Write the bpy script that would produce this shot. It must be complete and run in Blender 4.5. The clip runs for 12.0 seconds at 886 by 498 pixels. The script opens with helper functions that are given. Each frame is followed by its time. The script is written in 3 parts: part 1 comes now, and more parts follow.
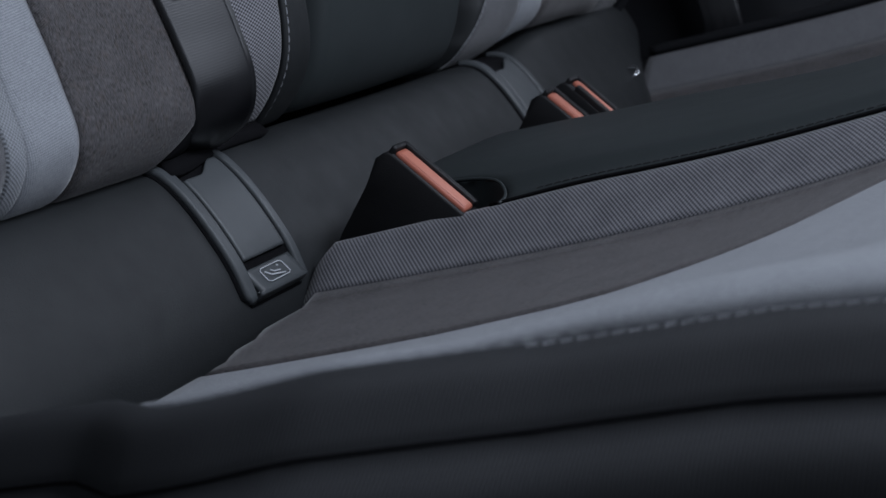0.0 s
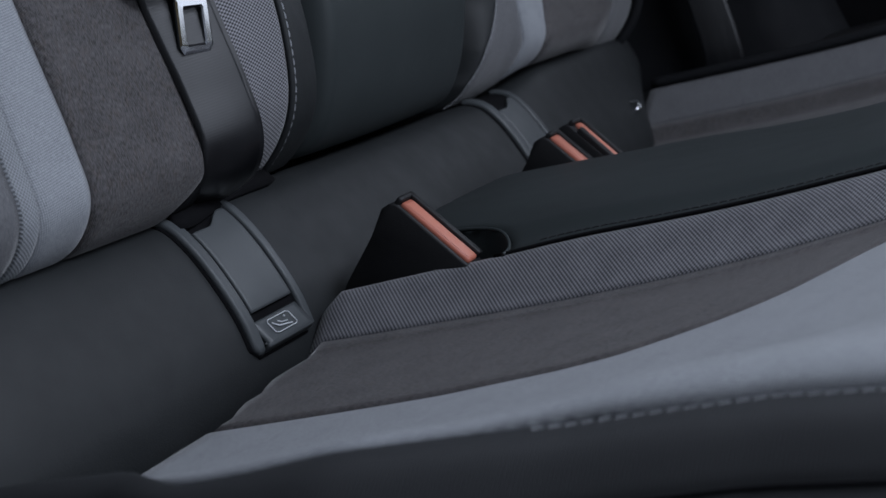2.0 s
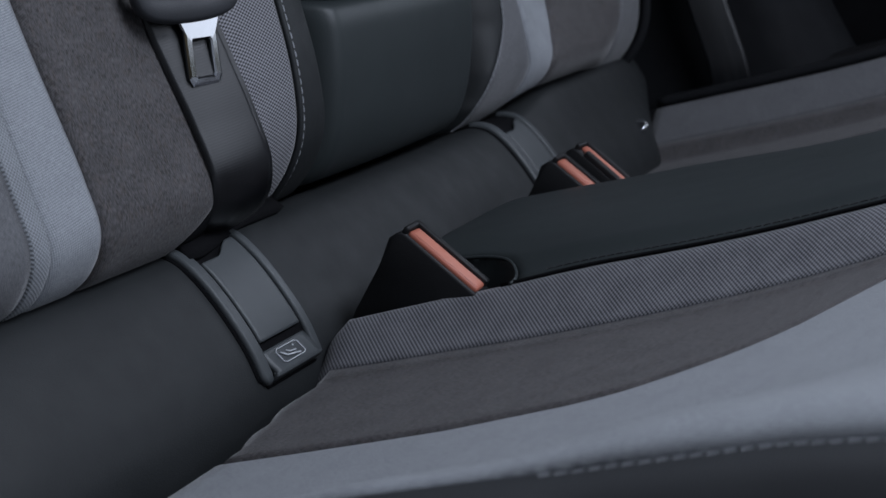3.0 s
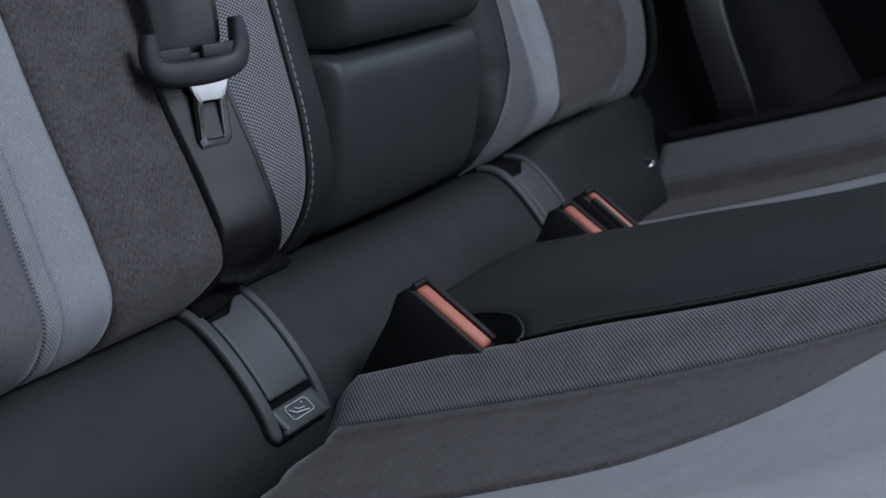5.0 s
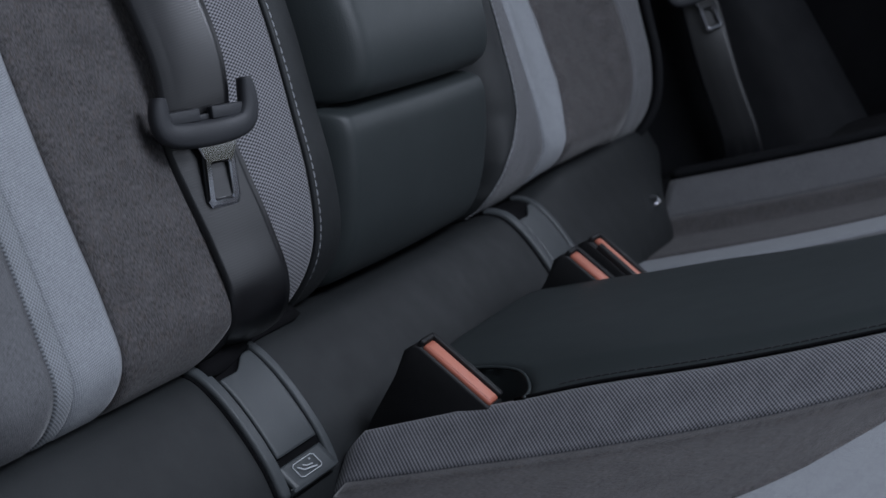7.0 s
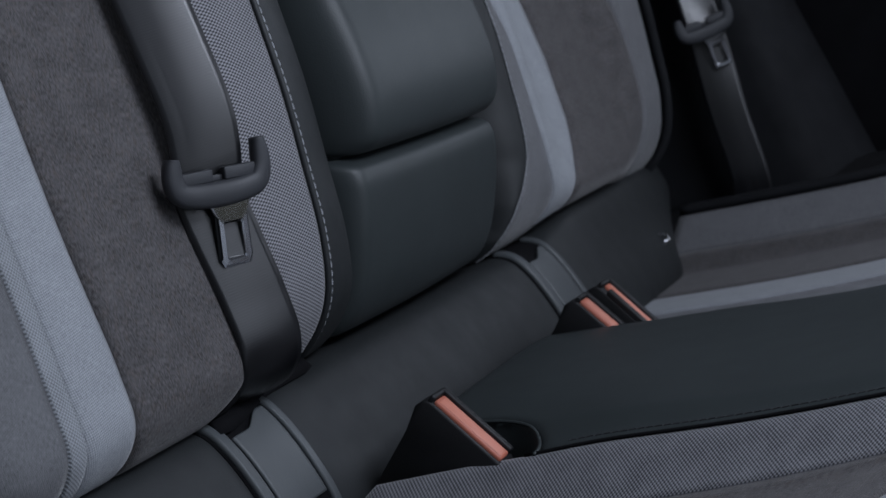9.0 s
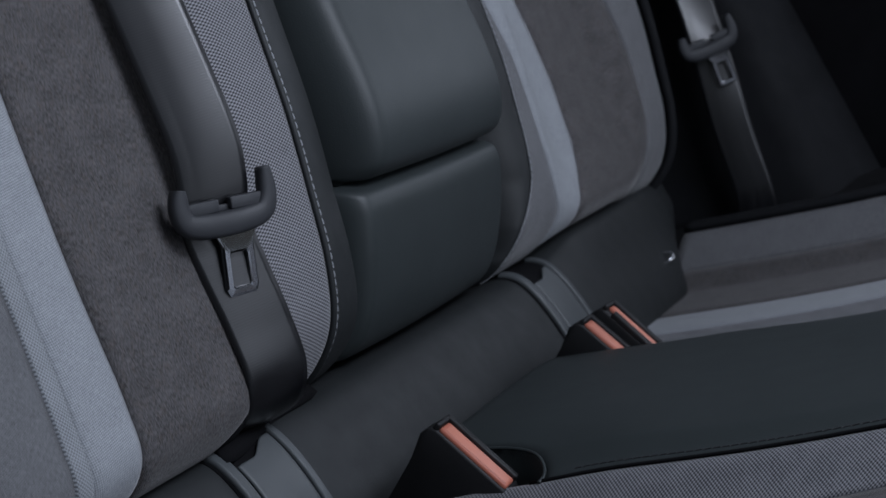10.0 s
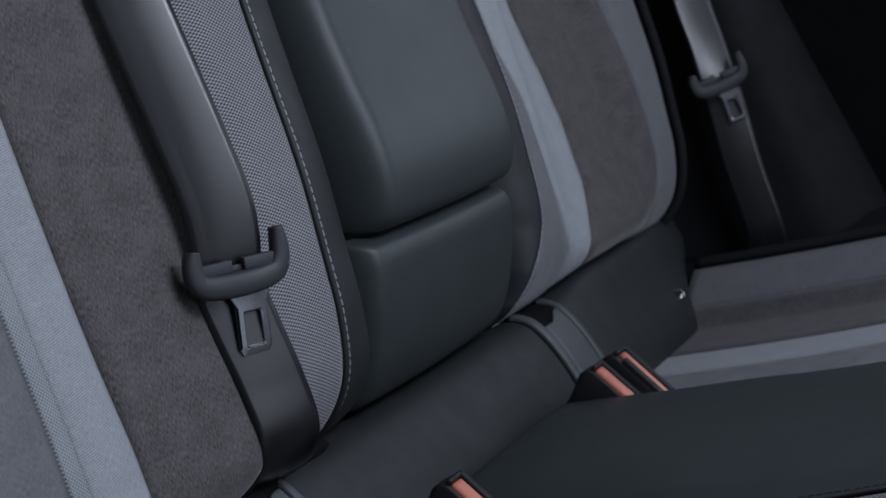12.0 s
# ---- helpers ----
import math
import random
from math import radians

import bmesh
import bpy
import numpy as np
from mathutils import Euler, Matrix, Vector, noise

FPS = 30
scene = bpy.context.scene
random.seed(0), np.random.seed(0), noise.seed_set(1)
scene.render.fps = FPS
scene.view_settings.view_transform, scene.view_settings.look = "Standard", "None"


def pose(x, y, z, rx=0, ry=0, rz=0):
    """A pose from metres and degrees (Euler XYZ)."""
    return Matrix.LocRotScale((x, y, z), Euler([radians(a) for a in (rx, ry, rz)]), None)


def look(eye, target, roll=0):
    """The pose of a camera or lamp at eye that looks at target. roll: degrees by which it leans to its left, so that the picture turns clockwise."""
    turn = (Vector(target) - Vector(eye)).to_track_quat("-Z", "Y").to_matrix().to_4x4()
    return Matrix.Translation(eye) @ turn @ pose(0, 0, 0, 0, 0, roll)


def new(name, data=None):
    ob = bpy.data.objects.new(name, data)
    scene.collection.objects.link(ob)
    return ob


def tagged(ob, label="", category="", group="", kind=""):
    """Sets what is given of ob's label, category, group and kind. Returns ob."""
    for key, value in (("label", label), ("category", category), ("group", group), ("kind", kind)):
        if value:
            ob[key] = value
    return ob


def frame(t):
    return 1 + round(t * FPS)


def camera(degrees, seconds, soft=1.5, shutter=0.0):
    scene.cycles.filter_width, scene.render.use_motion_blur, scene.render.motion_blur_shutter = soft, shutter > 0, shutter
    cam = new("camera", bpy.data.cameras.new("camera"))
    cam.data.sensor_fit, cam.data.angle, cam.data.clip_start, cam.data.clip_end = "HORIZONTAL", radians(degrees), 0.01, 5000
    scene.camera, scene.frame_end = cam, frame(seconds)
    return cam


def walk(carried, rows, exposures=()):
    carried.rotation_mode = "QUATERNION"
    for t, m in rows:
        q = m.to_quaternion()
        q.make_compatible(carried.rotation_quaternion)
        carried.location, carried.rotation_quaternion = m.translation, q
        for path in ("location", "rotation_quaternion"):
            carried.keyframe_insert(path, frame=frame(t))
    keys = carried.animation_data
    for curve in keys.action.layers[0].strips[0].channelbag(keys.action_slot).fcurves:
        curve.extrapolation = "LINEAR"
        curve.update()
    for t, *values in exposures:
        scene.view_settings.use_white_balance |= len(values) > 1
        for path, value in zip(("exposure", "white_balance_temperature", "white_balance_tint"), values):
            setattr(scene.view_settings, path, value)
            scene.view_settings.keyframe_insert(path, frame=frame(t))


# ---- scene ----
cam = camera(33.0, 12.0)
cam.data.dof.use_dof, cam.data.dof.focus_distance, cam.data.dof.aperture_fstop = True, 0.95, 12.5
METRES, EYE, TILT, LEAN, TURN = 0.2, 0.48, -15.2, 0.0, 24.5
ROWS = [
    (0.0, 0.0000, 0.0000, 0.0000, 0.000, 0.000, 0.00),
    (0.5, -0.0031, -0.0048, 0.0249, -0.033, 0.025, -0.00),
    (1.0, -0.0051, -0.0259, 0.0604, -0.033, 0.116, -0.05),
    (1.5, -0.0069, -0.0463, 0.1002, -0.025, 0.174, -0.08),
    (2.0, -0.0136, -0.0670, 0.1445, 0.025, 0.232, -0.09),
    (2.5, -0.0129, -0.0837, 0.1835, 0.174, 0.315, -0.11),
    (3.0, -0.0152, -0.0968, 0.2257, 0.290, 0.398, -0.09),
    (5.0, -0.0131, -0.1413, 0.3904, 0.597, 0.689, -0.09),
    (5.5, -0.0122, -0.1498, 0.4295, 0.680, 0.763, -0.10),
    (6.0, -0.0137, -0.1582, 0.4725, 0.747, 0.838, -0.12),
    (6.5, -0.0117, -0.1698, 0.5110, 0.821, 0.921, -0.12),
    (7.0, -0.0140, -0.1779, 0.5535, 0.854, 0.995, -0.12),
    (9.0, -0.0192, -0.2152, 0.7155, 1.203, 1.311, -0.14),
    (9.5, -0.0194, -0.2255, 0.7544, 1.278, 1.369, -0.11),
    (10.0, -0.0229, -0.2329, 0.7998, 1.360, 1.427, -0.15),
    (10.5, -0.0235, -0.2418, 0.8405, 1.477, 1.493, -0.17),
    (11.0, -0.0248, -0.2517, 0.8864, 1.560, 1.551, -0.21),
    (11.5, -0.0256, -0.2599, 0.9256, 1.651, 1.626, -0.19),
    (12.0, -0.0291, -0.2694, 0.9695, 1.734, 1.701, -0.20),
]
walk(cam, [(t, pose(0, 0, EYE, TILT, LEAN, TURN) @ pose(METRES * x, METRES * y, METRES * z, 90 + pitch, roll, yaw)) for t, x, y, z, yaw, pitch, roll in ROWS])

# ---- world, lamps and exposure ----
world = bpy.data.worlds.new("sky")
scene.world = world
world.use_nodes = True
wn, wl = world.node_tree.nodes, world.node_tree.links
sky = wn.new("ShaderNodeTexSky")
sky.sky_type, sky.sun_disc = "NISHITA", False
sky.sun_elevation, sky.sun_rotation = radians(50), radians(200)
wl.new(sky.outputs[0], wn["Background"].inputs[0])
wn["Background"].inputs[1].default_value = 0.012


def area(name, eye, target, size_x, size_y, watts, colour):
    data = bpy.data.lights.new(name, "AREA")
    data.shape, data.size, data.size_y, data.energy, data.color = "RECTANGLE", size_x, size_y, watts, colour
    ob = new(name, data)
    ob.matrix_world = look(eye, target)
    return ob


# soft daylight through the open door; windscreen and far window lamps added unseen
area("door_opening_light", (0.05, -0.45, 1.15), (-0.45, 0.8, 0.3), 1.1, 0.8, 0.45, (0.78, 0.85, 1.008))
area("windscreen_light", (1.35, 0.55, 0.95), (-0.5, 0.8, 0.40), 1.4, 0.85, 4.8, (0.78, 0.85, 1.008))
area("far_window_light", (0.10, 1.93, 0.86), (-0.45, 0.9, 0.45), 0.9, 0.42, 2.4, (0.78, 0.85, 1.008))
# overhead fill lamp, added beneath the closed roof lining
area("overhead_fill_light", (0.2, 0.76, 1.28), (-0.5, 0.86, 0.35), 0.7, 0.6, 15.5, (0.78, 0.85, 1.008))


# ---- materials ----
def material(name, rough=0.6, metal=0.0, spec=0.5):
    m = bpy.data.materials.new(name)
    m.use_nodes = True
    b = m.node_tree.nodes["Principled BSDF"]
    b.inputs["Roughness"].default_value = rough
    b.inputs["Metallic"].default_value = metal
    b.inputs["Specular IOR Level"].default_value = spec
    return m, m.node_tree.nodes, m.node_tree.links, b


def math_node(n, l, op, a, b=None):
    node = n.new("ShaderNodeMath")
    node.operation = op
    for i, v in enumerate((a, b)):
        if v is None:
            continue
        if isinstance(v, (int, float)):
            node.inputs[i].default_value = v
        else:
            l.new(v, node.inputs[i])
    return node.outputs[0]


def noise_node(n, l, coord, scale, detail=4.0, stretch=None):
    node = n.new("ShaderNodeTexNoise")
    node.inputs["Scale"].default_value, node.inputs["Detail"].default_value = scale, detail
    if stretch:
        mp = n.new("ShaderNodeMapping")
        mp.inputs["Scale"].default_value = stretch
        l.new(coord, mp.inputs[0])
        coord = mp.outputs[0]
    l.new(coord, node.inputs["Vector"])
    return node.outputs["Fac"]


def ramp(n, l, fac, low, high, a=0.3, b=0.7):
    node = n.new("ShaderNodeValToRGB")
    node.color_ramp.elements[0].position, node.color_ramp.elements[1].position = a, b
    node.color_ramp.elements[0].color, node.color_ramp.elements[1].color = (*low, 1), (*high, 1)
    l.new(fac, node.inputs[0])
    return node.outputs[0]


def bump(n, l, b, height, depth, strength=1.0):
    node = n.new("ShaderNodeBump")
    node.inputs["Distance"].default_value, node.inputs["Strength"].default_value = depth, strength
    l.new(height, node.inputs["Height"])
    l.new(node.outputs[0], b.inputs["Normal"])


def uv_axes(n, l, turn=0.0):
    """The two surface coordinates in metres, turned by some degrees."""
    tc = n.new("ShaderNodeTexCoord")
    mp = n.new("ShaderNodeMapping")
    mp.inputs["Rotation"].default_value[2] = radians(turn)
    l.new(tc.outputs["UV"], mp.inputs[0])
    sep = n.new("ShaderNodeSeparateXYZ")
    l.new(mp.outputs[0], sep.inputs[0])
    return tc.outputs["UV"], sep.outputs[0], sep.outputs[1]


def wave(n, l, axis, period):
    return math_node(n, l, "SINE", math_node(n, l, "MULTIPLY", axis, 2 * math.pi / period))


def woven(name, low, high, period, turn, melange, rough=0.9, depth=0.0004, sheen=0.2, a=0.22, b_=0.75, yarn_scale=1300, fleck=0.0, clouds=0.35, ratio=1.0):
    """A woven cloth: crossing threads with lighter knots, and a melange of darker and lighter yarn."""
    m, n, l, b = material(name, rough, 0.0, 0.2)
    uv, u, v = uv_axes(n, l, turn)
    knots = math_node(n, l, "MULTIPLY", wave(n, l, u, period * ratio), wave(n, l, v, period))
    knots = math_node(n, l, "ADD", math_node(n, l, "MULTIPLY", knots, 0.5), 0.5)
    yarn = noise_node(n, l, uv, yarn_scale, 3.0, (1.0, 0.28, 1.0))
    cloud = noise_node(n, l, uv, 45, 5.0)
    mix = math_node(n, l, "ADD", math_node(n, l, "MULTIPLY", knots, 1 - melange), math_node(n, l, "MULTIPLY", yarn, melange))
    mix = math_node(n, l, "ADD", mix, math_node(n, l, "MULTIPLY", math_node(n, l, "SUBTRACT", cloud, 0.5), clouds))
    tone = ramp(n, l, mix, low, high, a, b_)
    if fleck:
        spots = n.new("ShaderNodeMixRGB")
        spots.blend_type = "MULTIPLY"
        l.new(math_node(n, l, "MULTIPLY", ramp(n, l, noise_node(n, l, uv, 320, 6.0, (1.0, 0.4, 1.0)), (0, 0, 0), (1, 1, 1), 0.48, 0.72), fleck), spots.inputs[0])
        l.new(tone, spots.inputs[1])
        spots.inputs[2].default_value = (1.0, 0.80, 0.64, 1)
        tone = spots.outputs[0]
    l.new(tone, b.inputs["Base Color"])
    b.inputs["Sheen Weight"].default_value = sheen
    b.inputs["Sheen Roughness"].default_value = 0.36
    bump(n, l, b, mix, depth)
    return m


def grained(name, colour, rough, grain=0.00015, scale=700, vary=0.25, spec=0.5, patchy=1.0):
    """Leather, vinyl or moulded plastic: a fine grain over slow changes of tone and gloss."""
    m, n, l, b = material(name, rough, 0.0, spec)
    tc = n.new("ShaderNodeTexCoord").outputs["Object"]
    vor = n.new("ShaderNodeTexVoronoi")
    vor.inputs["Scale"].default_value = scale
    l.new(tc, vor.inputs["Vector"])
    cloud = noise_node(n, l, tc, 14, 5.0)
    low = tuple(c * (1 - vary) for c in colour)
    high = tuple(c * (1 + vary) for c in colour)
    l.new(ramp(n, l, cloud, low, high), b.inputs["Base Color"])
    l.new(ramp(n, l, noise_node(n, l, tc, 40, 4.0), (rough * (1 - 0.1 * patchy),) * 3, (min(1, rough * (1 + 0.12 * patchy)),) * 3), b.inputs["Roughness"])
    bump(n, l, b, vor.outputs["Distance"], grain)
    return m


def ribbed(name, colour, period, rough, depth, axis=1, turn=0.0, vary=0.25, lanes=0.0):
    """Cloth or webbing with fine parallel ribs; lanes: how far the gloss changes from lane to lane along its length."""
    m, n, l, b = material(name, rough, 0.0, 0.35)
    uv, u, v = uv_axes(n, l, turn)
    ribs = math_node(n, l, "ADD", math_node(n, l, "MULTIPLY", wave(n, l, (u, v)[axis], period), 0.5), 0.5)
    fine = noise_node(n, l, uv, 1500, 2.0)
    tone = math_node(n, l, "ADD", math_node(n, l, "MULTIPLY", ribs, 0.75), math_node(n, l, "MULTIPLY", fine, 0.25))
    l.new(ramp(n, l, tone, tuple(c * (1 - vary) for c in colour), tuple(c * (1 + vary) for c in colour), 0.1, 0.9), b.inputs["Base Color"])
    bump(n, l, b, tone, depth)
    if lanes:
        worn = noise_node(n, l, uv, 1.0, 2.0, (110.0, 2.5, 1.0))
        l.new(ramp(n, l, worn, (rough * (1 - lanes * 0.5),) * 3, (rough * (1 + lanes),) * 3), b.inputs["Roughness"])
    return m


MESH_CLOTH = woven("basket_weave_cloth", (0.045, 0.045, 0.050), (0.33, 0.33, 0.35), 0.0027, 0, 0.25, depth=0.0004, a=0.30, b_=0.74, clouds=0.10, ratio=1.75)
CUSHION_MESH = woven("fine_basket_weave_cloth", (0.038, 0.039, 0.044), (0.285, 0.286, 0.305), 0.0026, 0, 0.30, depth=0.0003, a=0.30, b_=0.76, clouds=0.28, ratio=1.35)
GREY_CLOTH = woven("mid_grey_cloth", (0.055, 0.056, 0.059), (0.245, 0.247, 0.258), 0.0018, 20, 0.6, depth=0.0003, yarn_scale=1100, clouds=0.14)
BORDER_CLOTH = woven("dotted_border_cloth", (0.17, 0.178, 0.188), (0.36, 0.378, 0.40), 0.0026, 0, 0.25, depth=0.0005, a=0.2, b_=0.7)
LIGHT_CLOTH = woven("pale_grey_cloth", (0.17, 0.18, 0.195), (0.45, 0.47, 0.495), 0.0021, 35, 0.5, depth=0.0003, a=0.22, b_=0.78, yarn_scale=1000, clouds=0.18)
BROWN_CLOTH = woven("dark_taupe_melange_cloth", (0.0188, 0.0182, 0.0186), (0.166, 0.158, 0.161), 0.0016, 10, 0.74, depth=0.00022, a=0.28, b_=0.73, yarn_scale=1100, fleck=0.4, clouds=0.22)
LEATHER = grained("black_synthetic_leather", (0.031, 0.0380, 0.0392), 0.50, 0.00007, 900, 0.06, 0.5, 0.3)
LEATHER_TRIM = grained("dark_grey_grained_vinyl", (0.0155, 0.0178, 0.0190), 0.58, 0.00012, 1100, 0.10)
SIDE_VINYL = ribbed("black_ribbed_cloth", (0.033, 0.035, 0.038), 0.0017, 0.65, 0.00022, 1, 0.0, 0.4)
PLASTIC = grained("grey_moulded_plastic", (0.075, 0.083, 0.087), 0.42, 0.00008, 1400, 0.1)
DARK_PLASTIC = grained("black_moulded_plastic", (0.008, 0.008, 0.009), 0.6, 0.00008, 1200, 0.15)
HANDLE_PLASTIC = grained("charcoal_belt_plastic", (0.034, 0.036, 0.041), 0.55, 0.0001, 1600, 0.1)
# matte black that puts the dark of gaps into colour; far wall too
BLACK_GAP = grained("deep_black_matte", (0.006, 0.006, 0.007), 0.9, 0.0001, 900, 0.2, 0.1)
WEBBING = ribbed("black_belt_webbing", (0.0055, 0.0058, 0.0072), 0.0018, 0.31, 0.00004, 1, 4.0, 0.08, 0.25)
WEBBING.node_tree.nodes["Principled BSDF"].inputs["Specular IOR Level"].default_value = 0.9
RED = grained("coral_red_plastic", (0.60, 0.22, 0.15), 0.45, 0.00005, 1500, 0.12)
# deeper red for the button round its paler press pad
RED_DEEP = grained("deep_coral_red_plastic", (0.50, 0.155, 0.10), 0.5, 0.00005, 1500, 0.12)
CHROME = grained("polished_steel", (0.66, 0.67, 0.69), 0.10, 0.000001, 60, 0.05)
CHROME.node_tree.nodes["Principled BSDF"].inputs["Metallic"].default_value = 1.0
THREAD = grained("grey_thread", (0.33, 0.34, 0.36), 0.6, 0.0001, 3000, 0.2)
THREAD_DARK = grained("dark_grey_thread", (0.030, 0.031, 0.034), 0.6, 0.0001, 3000, 0.2)
PRINT = grained("pale_grey_print", (0.70, 0.72, 0.75), 0.6, 0.00002, 2000, 0.1)
CABIN = grained("charcoal_cabin_lining", (0.045, 0.046, 0.050), 0.8, 0.0003, 900, 0.2)
ARCH = grained("black_grained_side_trim", (0.0115, 0.0122, 0.014), 0.75, 0.0002, 900, 0.2, 0.2)
CARPET = grained("black_carpet", (0.02, 0.02, 0.022), 0.95, 0.001, 900, 0.4)


# ---- mesh helpers ----
def smooth(a, b, x):
    t = min(1.0, max(0.0, (x - a) / (b - a)))
    return t * t * (3 - 2 * t)


def spline(pts, s):
    """A smooth curve through a few control points, s from 0 to 1."""
    k = len(pts) - 1
    f = min(max(s, 0.0), 1.0) * k
    i = min(int(f), k - 1)
    t = f - i
    p0, p1, p2, p3 = (pts[max(i - 1, 0)], pts[i], pts[i + 1], pts[min(i + 2, k)])
    return tuple(0.5 * (2 * b + (c - a) * t + (2 * a - 5 * b + 4 * c - d) * t * t + (3 * b - a - 3 * c + d) * t ** 3)
                 for a, b, c, d in zip(p0, p1, p2, p3))


def along(pts, x):
    """A smooth function y(x) through a few (x, y), level beyond its ends."""
    if x <= pts[0][0]:
        return pts[0][1]
    for (x0, y0), (x1, y1) in zip(pts, pts[1:]):
        if x <= x1:
            return y0 + (y1 - y0) * ((x - x0) / (x1 - x0))
    return pts[-1][1]


def empty(name, place, label, category, group="", kind=""):
    ob = new(name)
    ob.location = place
    ob.empty_display_size = 0.05
    return tagged(ob, label, category, group, kind)


def link(name, mesh, mat, parent=None, label=""):
    ob = new(name, mesh)
    mesh.materials.append(mat)
    if parent:
        ob.parent = parent
        top = parent
        place = Vector(parent.location)
        while top.parent:
            top = top.parent
            place += Vector(top.location)
        ob.matrix_parent_inverse = Matrix.Translation(-place) if not parent.parent and parent.type == "EMPTY" else Matrix.Identity(4)
        if parent.type != "EMPTY":
            ob.matrix_parent_inverse = Matrix.Identity(4)
    if label:
        ob["label"] = label
    return ob


def part(name, bm, mat, parent=None, label="", flat=False):
    mesh = bpy.data.meshes.new(name)
    bmesh.ops.recalc_face_normals(bm, faces=bm.faces)
    bm.to_mesh(mesh)
    bm.free()
    for p in mesh.polygons:
        p.use_smooth = not flat
    return link(name, mesh, mat, parent, label)


OUTWARD = (0.3, -0.2, 1.1)  # a place in the open, to which every surface turns its face


def sheet(name, fn, nu, nv, mat, parent=None, label="", thick=0.0, uv=""):
    """A surface fn(u, v) for u, v from 0 to 1, with surface coordinates in metres; thick: metres of wall behind it;
    uv "level" keeps the weave upright where the panel's sides slant."""
    verts = [fn(i / nu, j / nv) for j in range(nv + 1) for i in range(nu + 1)]
    g = np.array(verts).reshape(nv + 1, nu + 1, 3)
    du = np.concatenate([np.zeros((nv + 1, 1)), np.cumsum(np.linalg.norm(np.diff(g, axis=1), axis=2), axis=1)], axis=1)
    dv = np.concatenate([np.zeros((1, nu + 1)), np.cumsum(np.linalg.norm(np.diff(g, axis=0), axis=2), axis=0)], axis=0)
    du = du - du[:, :1] + 0.0
    faces = [(j * (nu + 1) + i, j * (nu + 1) + i + 1, (j + 1) * (nu + 1) + i + 1, (j + 1) * (nu + 1) + i) for j in range(nv) for i in range(nu)]
    cross = np.cross(g[1:, :-1] - g[:-1, :-1], g[:-1, 1:] - g[:-1, :-1])
    if (cross * (np.array(OUTWARD) - g[:-1, :-1])).sum() > 0:
        faces = [f[::-1] for f in faces]
    mesh = bpy.data.meshes.new(name)
    mesh.from_pydata(verts, [], faces)
    layer = mesh.uv_layers.new(name="surface")
    for loop in mesh.loops:
        j, i = divmod(loop.vertex_index, nu + 1)
        layer.data[loop.index].uv = (verts[loop.vertex_index][1], dv[j, i]) if uv == "level" else (du[j, i], dv[j, i])
    for p in mesh.polygons:
        p.use_smooth = True
    ob = link(name, mesh, mat, parent, label)
    if thick:
        mod = ob.modifiers.new("wall", "SOLIDIFY")
        mod.thickness, mod.offset = thick, -1.0
    return ob


def block(bm, lo, hi, bevel=0.0, m=None, segments=2):
    out = bmesh.ops.create_cube(bm, size=1.0)
    size = [b - a for a, b in zip(lo, hi)]
    mid = [(a + b) / 2 for a, b in zip(lo, hi)]
    bmesh.ops.scale(bm, vec=size, verts=out["verts"])
    bmesh.ops.translate(bm, vec=mid, verts=out["verts"])
    verts = out["verts"]
    if bevel:
        edges = list({e for v in verts for e in v.link_edges})
        res = bmesh.ops.bevel(bm, geom=edges, offset=bevel, segments=segments, profile=0.5, affect="EDGES")
        verts = res["verts"]
    if m is not None:
        bmesh.ops.transform(bm, matrix=m, verts=list(set(verts)))


def prism(bm, outline, depth0, depth1, m):
    """Extrudes a closed 2D outline (x, z) from depth0 to depth1 along y, in the pose m."""
    a = [bm.verts.new(m @ Vector((x, depth0, z))) for x, z in outline]
    b = [bm.verts.new(m @ Vector((x, depth1, z))) for x, z in outline]
    k = len(outline)
    f0 = bm.faces.new(a)
    f1 = bm.faces.new(list(reversed(b)))
    for i in range(k):
        bm.faces.new((a[i], b[i], b[(i + 1) % k], a[(i + 1) % k]))
    return [f0, f1]


def band(bm, pts, half, thick, normal, ring=12, closed=False):
    """A bar of oval section along a flat path: half its height in the plane at each point, thick its depth."""
    rows, k = [], len(pts)
    n = Vector(normal).normalized()
    for i, p in enumerate(pts):
        if closed:
            d = (pts[(i + 1) % k] - pts[i - 1]).normalized()
        else:
            d = (pts[min(i + 1, k - 1)] - pts[max(i - 1, 0)]).normalized()
        side = n.cross(d).normalized()
        row = []
        for q in range(ring):
            c, s = math.cos(2 * math.pi * q / ring), math.sin(2 * math.pi * q / ring)
            c, s = math.copysign(abs(c) ** 0.7, c), math.copysign(abs(s) ** 0.7, s)
            row.append(bm.verts.new(p + side * half[i] * c + n * thick * s))
        rows.append(row)
    for i in range(k if closed else k - 1):
        u, v = rows[i], rows[(i + 1) % k]
        for q in range(ring):
            bm.faces.new((u[q], u[(q + 1) % ring], v[(q + 1) % ring], v[q]))
    if not closed:
        bm.faces.new(rows[0])
        bm.faces.new(list(reversed(rows[-1])))


